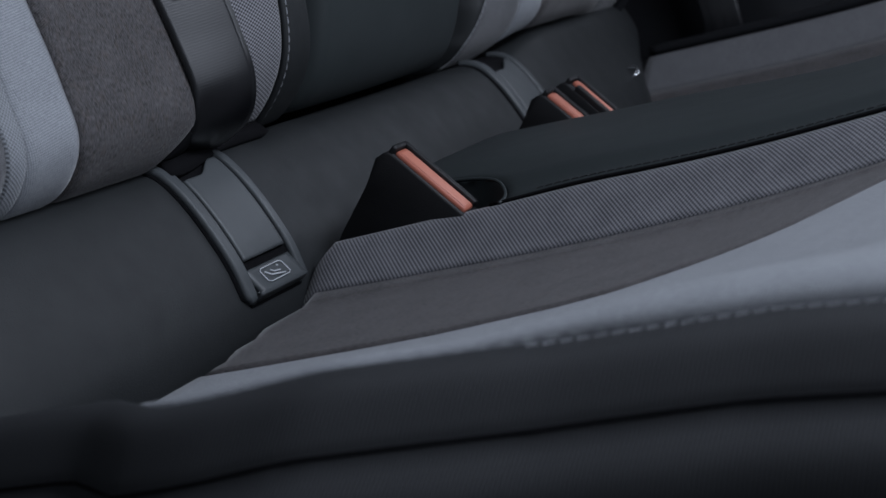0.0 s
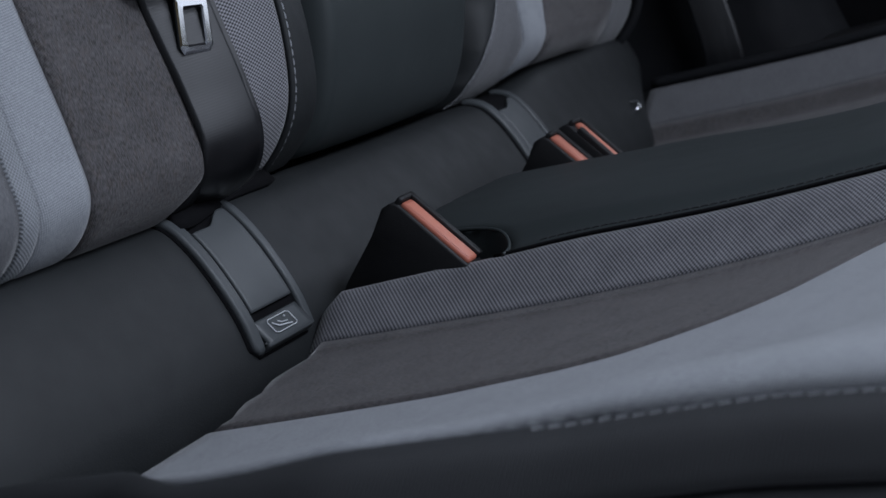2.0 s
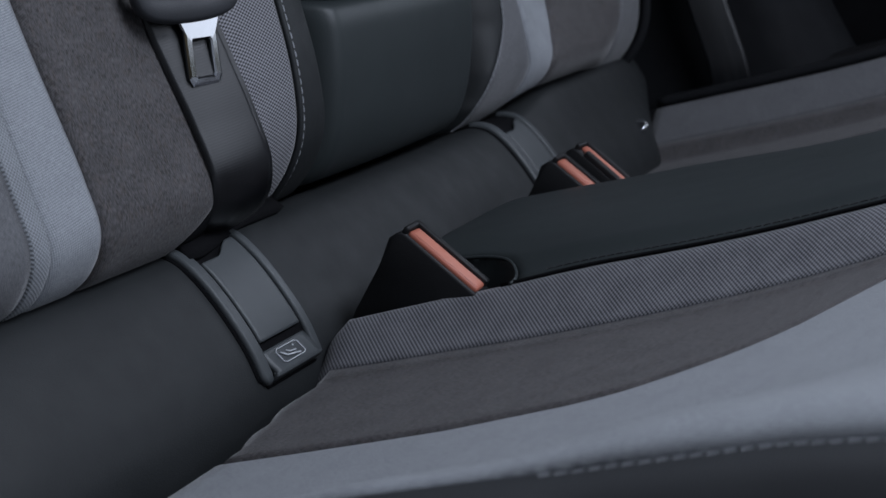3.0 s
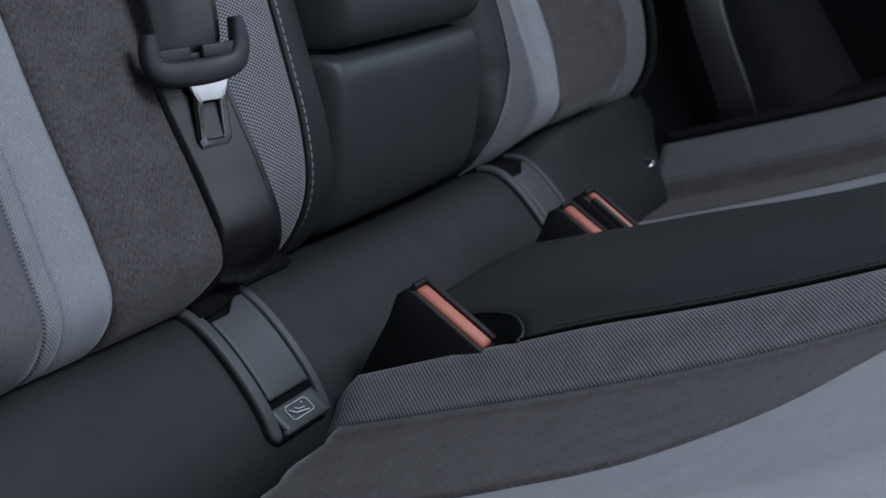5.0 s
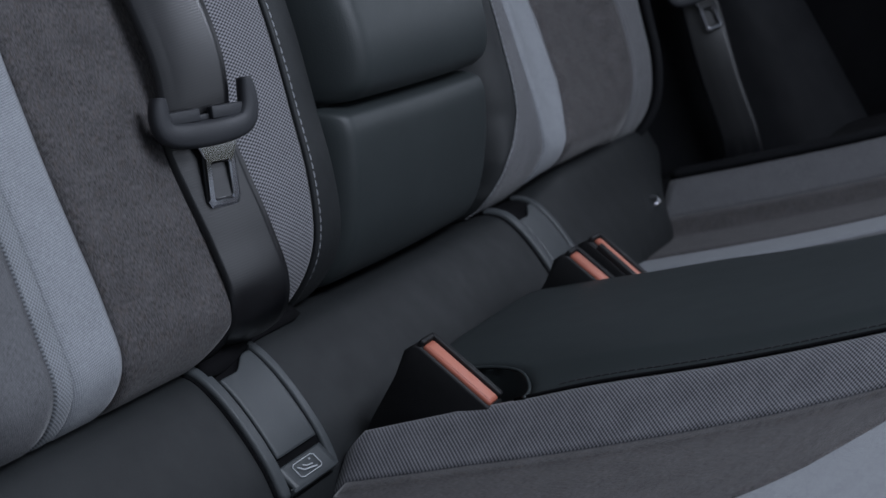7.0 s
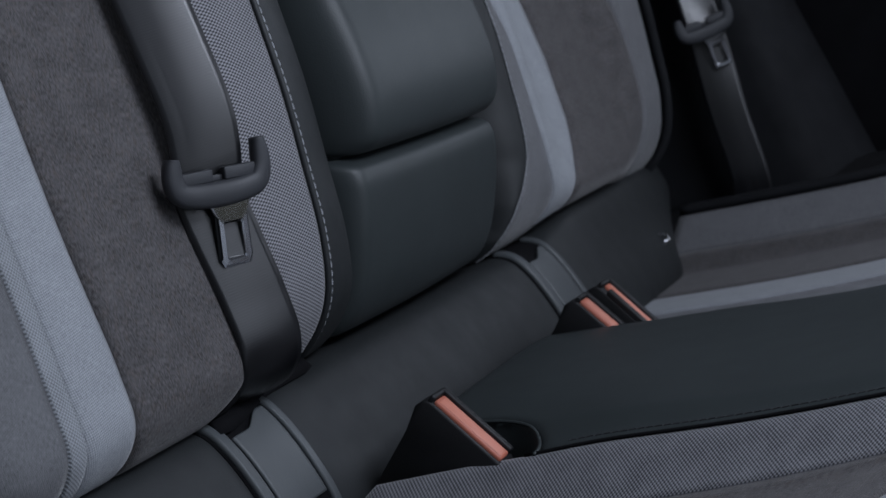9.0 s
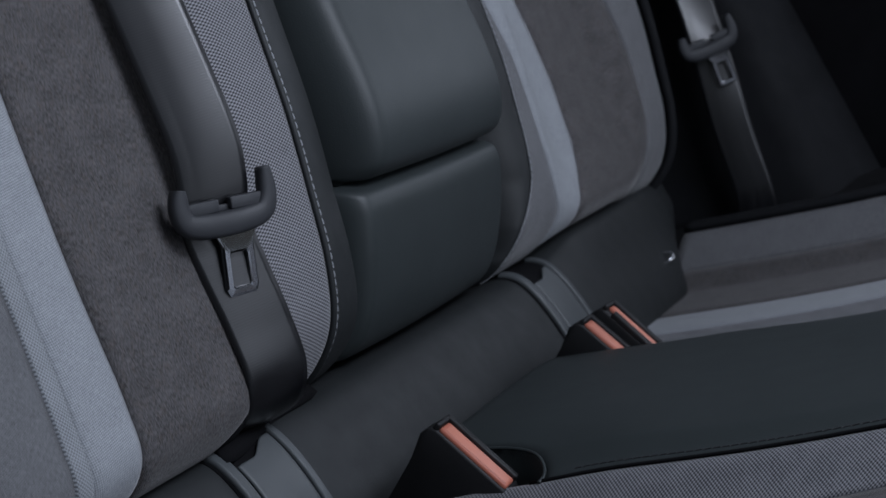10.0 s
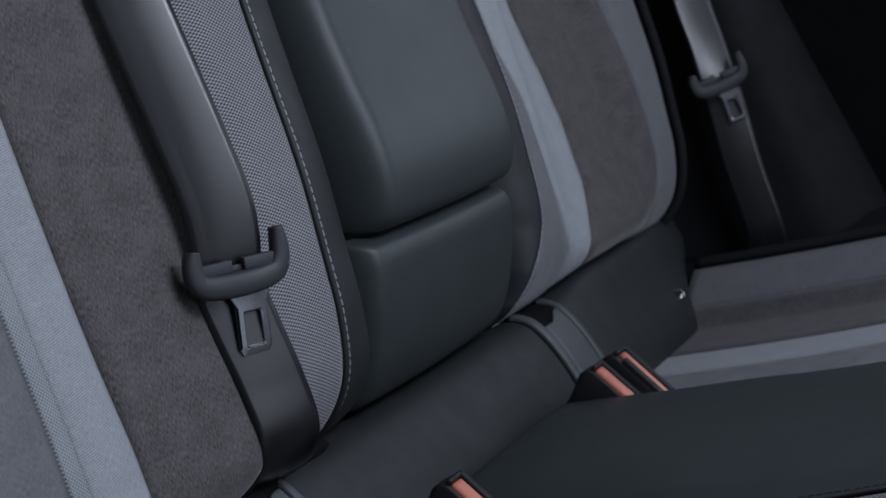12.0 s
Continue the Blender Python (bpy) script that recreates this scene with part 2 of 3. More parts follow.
def tube(bm, pts, radius, ring=8, closed=False):
    rows = []
    k = len(pts)
    for i, p in enumerate(pts):
        p = Vector(p)
        if closed:
            d = (Vector(pts[(i + 1) % k]) - Vector(pts[i - 1])).normalized()
        else:
            d = (Vector(pts[min(i + 1, k - 1)]) - Vector(pts[max(i - 1, 0)])).normalized()
        side = d.cross(Vector((0.13, 0.21, 0.97))).normalized()
        up = side.cross(d)
        rows.append([bm.verts.new(p + radius * (math.cos(2 * math.pi * q / ring) * side + math.sin(2 * math.pi * q / ring) * up)) for q in range(ring)])
    for i in range(k if closed else k - 1):
        a, b = rows[i], rows[(i + 1) % k]
        for q in range(ring):
            bm.faces.new((a[q], a[(q + 1) % ring], b[(q + 1) % ring], b[q]))
    if not closed:
        bm.faces.new(rows[0])
        bm.faces.new(list(reversed(rows[-1])))


# ---- shapes of the seats ----
# side profiles (x, z) of the backrests, from the fold under the nose up to the shoulder
PAD = [(-0.60, 0.270), (-0.562, 0.276), (-0.537, 0.286), (-0.522, 0.304), (-0.5175, 0.325), (-0.527, 0.352), (-0.542, 0.390), (-0.567, 0.450), (-0.596, 0.520), (-0.636, 0.620), (-0.70, 0.78)]
BOLSTER = [(-0.60, 0.266), (-0.575, 0.271), (-0.551, 0.287), (-0.531, 0.315), (-0.5225, 0.346), (-0.5265, 0.387), (-0.538, 0.430), (-0.556, 0.490), (-0.581, 0.555), (-0.602, 0.610), (-0.665, 0.78)]
# the far seat, whose nose sits higher over the trim
F_PAD = [(-0.60, 0.294), (-0.566, 0.297), (-0.541, 0.303), (-0.525, 0.317), (-0.5185, 0.335), (-0.527, 0.359)] + PAD[6:]
F_BOLSTER = [(-0.60, 0.272), (-0.573, 0.277), (-0.549, 0.292), (-0.531, 0.318), (-0.5235, 0.348), (-0.5265, 0.388)] + BOLSTER[6:]
FORMS = {}
ARMREST = [(-0.60, 0.285), (-0.562, 0.288), (-0.541, 0.302), (-0.5295, 0.330), (-0.5250, 0.368), (-0.5255, 0.400), (-0.5285, 0.4160), (-0.5360, 0.4245), (-0.5560, 0.4270)]
UPPER = [(-0.60, 0.4285), (-0.548, 0.4295), (-0.530, 0.4375), (-0.5235, 0.4530), (-0.5265, 0.480), (-0.5400, 0.514), (-0.5600, 0.552), (-0.587, 0.609), (-0.655, 0.774)]
TRIM = [(-0.60, 0.262), (-0.565, 0.279), (-0.54, 0.282), (-0.52, 0.271), (-0.497, 0.247), (-0.478, 0.219), (-0.468, 0.185), (-0.465, 0.10)]


def back_point(y, s, weight, puff=0.0):
    pad_form, bolster_form = FORMS.get(weight, (PAD, BOLSTER))
    a, b = spline(pad_form, s), spline(bolster_form, s)
    w = weight(y)
    return (a[0] + (b[0] - a[0]) * w + puff, y, a[1] + (b[1] - a[1]) * w)


def seam(u, width, depth=0.0025, roll=0.007):
    """How far a panel sinks towards its two seams."""
    d = min(u, 1 - u) * width
    return -depth * (1 - smooth(0.0, roll, d))


def back_panel(name, y0, y1, weight, mat, parent, label="", nu=14, nv=90, s0=0.0, s1=1.0):
    def fn(u, v):
        s = s0 + (s1 - s0) * v
        a, b = y0(s) if callable(y0) else y0, y1(s) if callable(y1) else y1
        return back_point(a + (b - a) * u, s, weight, seam(u, abs(b - a), min(0.0025, 0.05 * abs(b - a))))
    return sheet(name, fn, nu, nv, mat, parent, label, 0.012, "level")


def z_seat(x):
    u = max(x, -0.60) + 0.441
    return 0.199 + 0.28 * u + (0.5 * u ** 3 if u > 0 else 0.0)


def front_roll(x, z):
    """The front edge of a cushion, rolled down from x = 0.03 on."""
    if x <= 0.03:
        return x, z
    a = (x - 0.03) / 0.06
    return 0.03 + 0.06 * math.sin(min(a, math.pi / 2)), z - 0.06 * (1 - math.cos(min(a, math.pi / 2))) - max(0, a - math.pi / 2) * 0.06


def stitches(name, pts, pitch, length, radius, mat, parent, lift):
    """A row of single stitches along a curve, all on one mesh."""
    bm = bmesh.new()
    k = 5
    tube(bm, [((q / (k - 1) - 0.5) * length, 0, radius * 0.5 * math.sin(math.pi * q / (k - 1))) for q in range(k)], radius, 6)
    mesh = bpy.data.meshes.new(name)
    bm.to_mesh(mesh)
    bm.free()
    mesh.materials.append(mat)
    for p in mesh.polygons:
        p.use_smooth = True
    done, at = 0.0, 0.0
    for a, b in zip(pts, pts[1:]):
        a, b = Vector(a), Vector(b)
        step = (b - a).length
        while at <= done + step:
            p = a + (b - a) * ((at - done) / step)
            x = (b - a).normalized()
            z = (Vector(lift) - x * x.dot(Vector(lift))).normalized()
            m = Matrix((x, z.cross(x), z)).transposed().to_4x4()
            ob = new(name, mesh)
            ob.parent = parent
            ob.matrix_parent_inverse = Matrix.Identity(4)
            ob.matrix_basis = Matrix.Translation(p + z * radius * 0.6) @ m @ pose(0, 0, 0, 0, 0, random.uniform(3, 9))
            at += pitch
        done += step


# ---- the near seat ----
near = empty("rear_seat", (0, 0, 0), "grey and taupe cloth rear car seat with black edges", "car seat", "outer rear seats")
N_W = lambda y: 1 - smooth(0.50, 0.58, y) + smooth(0.755, 0.835, y)
bm = bmesh.new()
block(bm, (-0.80, 0.40, 0.255), (-0.715, 0.91, 0.80), 0.02)
n_back = part("backrest", bm, LEATHER, near)
back_panel("edge_panel", 0.40, 0.44, N_W, LEATHER, n_back, "black leather edge", 6)
back_panel("cloth_panel", 0.44, 0.596, N_W, GREY_CLOTH, n_back, "plain mid grey cloth panel", 20)
back_panel("stripe_border", 0.596, 0.610, N_W, BORDER_CLOTH, n_back, "dotted pale border of the stripe", 6)
N_STRIPE = lambda s: 0.656 - 0.005 * smooth(0.5, 0.7, s)
back_panel("stripe", 0.610, N_STRIPE, N_W, LIGHT_CLOTH, n_back, "pale grey cloth stripe", 12)
N_BROWN = lambda s: 0.752 + 0.046 * smooth(0.20, 0.46, s)
back_panel("centre_panel", N_STRIPE, N_BROWN, N_W, BROWN_CLOTH, n_back, "dark taupe melange cloth panel", 22)
N_FOOT = lambda s: N_BROWN(s) + 0.03 * (1 - smooth(0.27, 0.36, s))
back_panel("cloth_panel", N_FOOT, 0.886, N_W, MESH_CLOTH, n_back, "grey basket-weave cloth panel", 16, 80, 0.225, 1.0)
# black strips below the cloth: shade of the gap, put in as colour
back_panel("foot_panel", N_BROWN, N_FOOT, N_W, BLACK_GAP, n_back, "black sheet coloured as the shade below the cloth", 4, 20, 0.225, 0.355)
back_panel("foot_panel", N_BROWN, 0.886, N_W, BLACK_GAP, n_back, "black sheet coloured as the shade below the cloth", 16, 30, 0.0, 0.225)


def n_edge(u, v):
    """The black border beside the cloth: a flat band, then a roll into the gap."""
    v = 0.19 + 0.81 * v
    p = back_point(0.886, v, N_W)
    flat, roll = min(1.0, u / 0.6), max(0.0, (u - 0.6) / 0.4)
    a = roll * math.pi * 0.5
    return (p[0] - 0.004 * flat * flat - 0.030 * (1 - math.cos(a)) - 0.002 * (1 - smooth(0, 0.12, u)), p[1] + (0.035 + 0.009 * (1 - smooth(0.25, 0.6, v))) * flat + 0.014 * math.sin(a), p[2])


sheet("edge_panel", n_edge, 20, 90, LEATHER_TRIM, n_back, "black leather edge with grey stitching", 0.01)
bm = bmesh.new()
tube(bm, [back_point(0.8875, 0.14 + 0.84 * i / 80, N_W, -0.0008) for i in range(81)], 0.0026, 10)
part("welt", bm, LEATHER_TRIM, n_back, "black leather welt beside the cloth")
stitches("stitch", [back_point(0.8910, 0.24 + 0.72 * i / 60, N_W, -0.0006) for i in range(61)], 0.0064, 0.0044, 0.0008, THREAD, n_back, (1, -0.2, 0.3))

# near cushion: (x, y) lines of its seams
CREST = [(-0.60, 0.185), (-0.45, 0.236), (-0.398, 0.252), (-0.314, 0.277), (-0.25, 0.299), (-0.21, 0.3055), (-0.17, 0.312), (-0.15, 0.3165), (-0.10, 0.328), (0.0, 0.347), (0.2, 0.356)]
Y_CREST = [(-0.5, 0.440), (-0.30, 0.440), (-0.25, 0.449), (-0.21, 0.468), (-0.17, 0.492), (-0.15, 0.504), (-0.10, 0.518), (0.05, 0.533)]
Y_EDGE = [(-0.5, 0.470), (-0.360, 0.465), (-0.320, 0.438), (-0.29, 0.437), (-0.25, 0.445), (-0.21, 0.462), (-0.17, 0.478), (-0.15, 0.484), (-0.10, 0.496), (0.05, 0.511)]
Y_STRIPE = [(-0.45, 0.648), (-0.36, 0.656), (-0.304, 0.660), (-0.272, 0.666), (-0.242, 0.670), (-0.215, 0.677), (-0.190, 0.692), (-0.166, 0.708), (-0.143, 0.730), (-0.108, 0.785), (-0.07, 0.820), (0.05, 0.825)]
Y_BROWN = [(-0.47, 0.806), (-0.38, 0.821), (-0.25, 0.829), (-0.12, 0.836), (0.05, 0.836)]
Y_TOP = [(-0.47, 0.833), (-0.385, 0.859), (-0.318, 0.868), (-0.19, 0.874), (0.05, 0.878)]
X0, X1 = -0.50, 0.22


def wall_height(x):
    return 0.0335 - 0.0085 * smooth(-0.38, -0.08, x) + 0.0035 * smooth(-0.38, -0.28, x) * (1 - smooth(-0.16, -0.06, x))


def near_z(x, y):
    base = z_seat(x)
    lip = 0.0065 * smooth(-0.22, -0.14, x)
    crest, yc = along(CREST, x) + lip, along(Y_CREST, x)
    roll = lip * min(1.0, max(0.0, (yc - y) / 0.022)) ** 2
    rise = 1 - smooth(yc - 0.005, yc + 0.11, y)
    wall = smooth(along(Y_BROWN, x) - 0.012, along(Y_TOP, x) + 0.004, y) * wall_height(x)
    rear = -0.456 - 0.026 * smooth(0.62, 0.80, y)
    return base + ((crest - base) * rise - roll) * smooth(rear, rear + 0.05, x) + wall - 0.05 * (1 - smooth(rear, rear + 0.018, x))


def cushion_panel(name, ya, yb, zf, mat, parent, label, nu, nv=70, thick=0.012, depth=0.0025):
    def fn(u, v):
        x = X0 + (X1 - X0) * v
        a, b = along(ya, x), along(yb, x)
        y = a + (b - a) * u
        z = zf(x, y) + seam(u, abs(b - a) + 0.004, depth)
        x, z = front_roll(x, z)
        return (x, y, z)
    return sheet(name, fn, nu, nv, mat, parent, label, thick)


bm = bmesh.new()
block(bm, (-0.46, 0.43, 0.06), (0.07, 0.86, 0.15), 0.02)
n_cush = part("cushion", bm, LEATHER, near)
cushion_panel("stripe", Y_EDGE, Y_STRIPE, near_z, LIGHT_CLOTH, n_cush, "pale grey cloth stripe that rolls over the outer edge", 40)
cushion_panel("centre_panel", Y_STRIPE, Y_BROWN, near_z, BROWN_CLOTH, n_cush, "dark taupe melange cloth panel", 20, depth=0.0008)
cushion_panel("cloth_panel", Y_BROWN, Y_TOP, near_z, CUSHION_MESH, n_cush, "grey basket-weave cloth panel", 10, depth=0.0004)


def n_side(u, v):
    """The black side below the crest: a rounded shoulder, then a drop to the sill."""
    x = X0 + (X1 - X0) * v
    y, z = along(Y_EDGE, x), along(CREST, x)
    dy, dz = spline([(0.006, -0.0065), (0.0, -0.0026), (-0.014, -0.0065), (-0.026, -0.021), (-0.031, -0.031), (-0.047, -0.05), (-0.05, -0.10), (-0.05, -0.19)], u)
    x, z = front_roll(x, z + dz)
    return (x, y + dy, z)


sheet("side_panel", n_side, 36, 70, SIDE_VINYL, n_cush, "black ribbed side of the cushion", 0.01)
crest_line = [(X0 + 0.02 + i * 0.01, along(Y_EDGE, X0 + 0.02 + i * 0.01) - 0.0025, along(CREST, X0 + 0.02 + i * 0.01) - 0.0030) for i in range(55)]
stitches("stitch", [p for p in crest_line if p[0] > -0.19], 0.0062, 0.0046, 0.0005, THREAD, n_cush, (0, -0.4, 1))
# black tube drawn for the dark line of a crease in the side
bm = bmesh.new()
tube(bm, [n_side(0.52, i / 60) for i in range(61)], 0.0009)
part("piping", bm, BLACK_GAP, n_cush)

# ---- the far seat ----
far = empty("rear_seat", (0, 0, 0), "grey and taupe cloth rear car seat beside the far door", "car seat", "outer rear seats")
F_W = lambda y: 1 - smooth(1.29, 1.37, y) + smooth(1.53, 1.60, y)
FORMS[F_W] = (F_PAD, F_BOLSTER)
bm = bmesh.new()
block(bm, (-0.80, 1.20, 0.255), (-0.715, 1.70, 0.80), 0.02)
f_back = part("backrest", bm, LEATHER, far)


F_EDGE = lambda s: along([(0.25, 1.226), (0.37, 1.239), (0.48, 1.262), (0.58, 1.266), (0.70, 1.263), (0.80, 1.258), (0.92, 1.250)], s)


def f_edge(u, v):
    p = back_point(F_EDGE(v), v, F_W)
    a = (1 - u) * math.pi * 0.5
    return (p[0] - 0.075 * (1 - math.cos(a)), p[1] - (p[1] - min(1.222, p[1] - 0.008)) * math.sin(a), p[2])


def f_outer(u, v):
    p = back_point(1.670, v, F_W)
    a = u * math.pi * 0.5
    return (p[0] - 0.05 * (1 - math.cos(a)), p[1] + 0.035 * math.sin(a), p[2])


sheet("edge_panel", f_edge, 10, 90, LEATHER_TRIM, f_back, "black leather edge", 0.01)
F_STRIPE = lambda s: along([(0.37, 1.325), (0.49, 1.311), (0.61, 1.298), (0.70, 1.284), (0.78, 1.2605), (0.92, 1.2505)], s)
back_panel("cloth_panel", F_EDGE, F_STRIPE, F_W, GREY_CLOTH, f_back, "plain mid grey cloth panel", 12)
F_BROWN = lambda s: along([(0.38, 1.374), (0.47, 1.386), (0.60, 1.412), (0.70, 1.415), (0.77, 1.407), (0.84, 1.390), (0.95, 1.372)], s)
back_panel("stripe", F_STRIPE, F_BROWN, F_W, LIGHT_CLOTH, f_back, "pale grey cloth stripe", 12)
F_OUTER = lambda s: along([(0.35, 1.594), (0.47, 1.604), (0.61, 1.600), (0.72, 1.584), (0.81, 1.574), (0.95, 1.565)], s)
back_panel("centre_panel", F_BROWN, F_OUTER, F_W, BROWN_CLOTH, f_back, "dark taupe melange cloth panel", 22)
back_panel("cloth_panel", F_OUTER, 1.670, F_W, GREY_CLOTH, f_back, "mid grey cloth panel", 14)
# leather edge coloured nearly black, as its unlit side looks
sheet("edge_panel", f_outer, 10, 90, ARCH, f_back, "black leather edge", 0.01)
stitches("stitch", [back_point(F_EDGE(0.16 + 0.8 * i / 60) - 0.0025, 0.16 + 0.8 * i / 60, F_W) for i in range(61)], 0.0065, 0.0055, 0.0006, THREAD, f_back, (1, -0.3, 0.3))


def far_z(x, y):
    return z_seat(x) + 0.030 * (1 - smooth(1.17, 1.24, y)) + 0.061 * smooth(1.60, 1.685, y)


def level(y):
    return [(-1.0, y), (1.0, y)]


bm = bmesh.new()
block(bm, (-0.46, 1.22, 0.06), (0.07, 1.69, 0.13), 0.02)
f_cush = part("cushion", bm, LEATHER, far)
cushion_panel("cloth_panel", level(1.195), level(1.411), far_z, CUSHION_MESH, f_cush, "grey basket-weave cloth panel", 20)
cushion_panel("stripe", level(1.411), level(1.488), far_z, LIGHT_CLOTH, f_cush, "pale grey cloth stripe", 12)
cushion_panel("centre_panel", level(1.488), level(1.634), far_z, BROWN_CLOTH, f_cush, "dark taupe melange cloth panel", 16)
cushion_panel("cloth_panel", level(1.634), level(1.678), far_z, GREY_CLOTH, f_cush, "mid grey cloth panel", 14)


def f_side(u, v):
    x = X0 + (X1 - X0) * v
    dy, dz = spline([(0.0, -0.002), (0.014, -0.001), (0.03, -0.012), (0.038, -0.03), (0.04, -0.16)], u)
    x, z = front_roll(x, far_z(x, 1.678) + dz)
    return (x, 1.678 + dy, z)


sheet("side_panel", f_side, 18, 70, ARCH, f_cush, "black side of the cushion", 0.01)

# ---- the middle seat ----
middle = empty("middle_seat", (0, 0, 0), "narrow black leather middle seat with a folded armrest", "car seat")


def pad_fn(profile, y0, y1, near_roll, far_roll, corner_v):
    """A padded cushion with rolled sides, its far corner rounded towards the end corner_v (0 or 1) of the profile."""
    def fn(u, v):
        x, z = spline(profile, v)
        u = 0.5 - 0.5 * math.cos(math.pi * u)
        q = min(1.0, max(0.0, 1 - abs(v - corner_v) / 0.30))
        far = y1 - 0.020 * (1 - math.sqrt(1 - q * q))
        d, corner = (u * (far - y0), near_roll) if u < 0.5 else ((1 - u) * (far - y0), far_roll)
        r = max(0.0, 1 - d / corner)
        crown = 0.005 * (1 - (2 * u - 1) ** 2)
        return (x - 1.3 * corner * r ** 2.0 - 0.06 * r ** 5 + crown, y0 + (far - y0) * u, z - 0.002 * (1 - u))
    return fn


bm = bmesh.new()
block(bm, (-0.80, 0.93, 0.255), (-0.69, 1.19, 0.80), 0.02)
# block coloured black so that the gaps beside the pads look shaded
m_back = part("backrest", bm, BLACK_GAP, middle)


def pad(name, profile, y0, y1, near_roll, far_roll, corner_v, label):
    sheet(name, pad_fn(profile, y0, y1, near_roll, far_roll, corner_v), 56, 60, LEATHER, m_back, label, 0.008)


pad("armrest", ARMREST, 0.931, 1.198, 0.022, 0.012, 1, "folded black leather armrest")
pad("upper_pad", UPPER, 0.940, 1.195, 0.028, 0.012, 0, "black leather back pad")


def middle_z(x, y):
    c = 1 - ((y - 1.03) / 0.17) ** 4
    return z_seat(x) + wall_height(x) + 0.024 * max(0.0, c) * (1 - 0.45 * smooth(-0.42, -0.15, x)) * (0.25 + 0.75 * smooth(0.0, 0.03, y - along(Y_TOP, x)))


def hump(u, v):
    """The raised middle cushion, with its rounded rear end and the pocket for the buckle at one corner."""
    x = -0.475 + (X1 + 0.475) * v
    a, b = along(Y_TOP, x), 1.197
    y = a + (b - a) * u
    z = middle_z(x, y) - 0.002 * (1 - smooth(0, 0.005, (y - a)))
    z -= 0.05 * (1 - smooth(-0.475, -0.455, x))
    pocket = ((x + 0.415) / 0.062) ** 2 + ((y - 0.866) / 0.036) ** 2
    z -= 0.07 * (1 - smooth(0.6, 1.1, pocket))
    x, z = front_roll(x, z)
    return (x, y, z)


sheet("cushion", hump, 70, 130, LEATHER, middle, "raised black leather middle cushion", 0.008)
m_cush = [o for o in middle.children if o.name.startswith("cushion")][0]
stitches("stitch", [(-0.33 + i * 0.01, along(Y_TOP, -0.33 + i * 0.01) + 0.007, middle_z(-0.33 + i * 0.01, along(Y_TOP, -0.33 + i * 0.01) + 0.007)) for i in range(34)], 0.006, 0.005, 0.0005, THREAD_DARK, m_cush, (0, 0, 1))

bm = bmesh.new()
tube(bm, [(x, along(Y_TOP, x), middle_z(x, along(Y_TOP, x)) - 0.0006) for x in [-0.36 + 0.012 * i for i in range(32)]], 0.0013)
part("piping", bm, BLACK_GAP, m_cush, "black piping along the edge")
bm = bmesh.new()
rim = [(-0.415 + 0.0625 * math.cos(radians(q)), 0.866 + 0.0365 * math.sin(radians(q))) for q in range(-8, 96, 6)]
tube(bm, [(x, y, middle_z(x, y) - 0.0002) for x, y in rim], 0.0013)
part("pocket_rim", bm, LEATHER, m_cush, "black leather rim of the buckle pocket")

# ---- the trim below the backrests, one long moulded panel ----
trim = empty("seat_base_trim", (0, 0, 0), "dark grey vinyl trim roll below the backrests", "seat trim", "", "structure")


def trim_fn(u, v):
    x, z = spline(TRIM, v)
    y = 0.36 + 1.34 * u
    end = max(0.0, (y - 1.575) / 0.1)
    z += 0.016 * smooth(1.29, 1.40, y) * (1 - smooth(0.30, 0.55, v))
    y += 0.045 * u ** 4 * (1 - smooth(0.45, 0.75, v))
    return (x - (0.015 + 0.03 * smooth(0.45, 0.75, v)) * end ** 2, y, z - (0.004 + 0.008 * smooth(0.45, 0.75, v)) * end ** 2)


sheet("roll", trim_fn, 90, 40, LEATHER_TRIM, trim, "", 0.01)


# ---- anchor covers let into the trim ----
def trim_at(s, lift):
    a, b = spline(TRIM, s - 0.004), spline(TRIM, s + 0.004)
    x, z = spline(TRIM, s)
    tx, tz = b[0] - a[0], b[1] - a[1]
    k = math.hypot(tx, tz)
    return x - tz / k * lift * -1 * -1, z + tx / k * lift


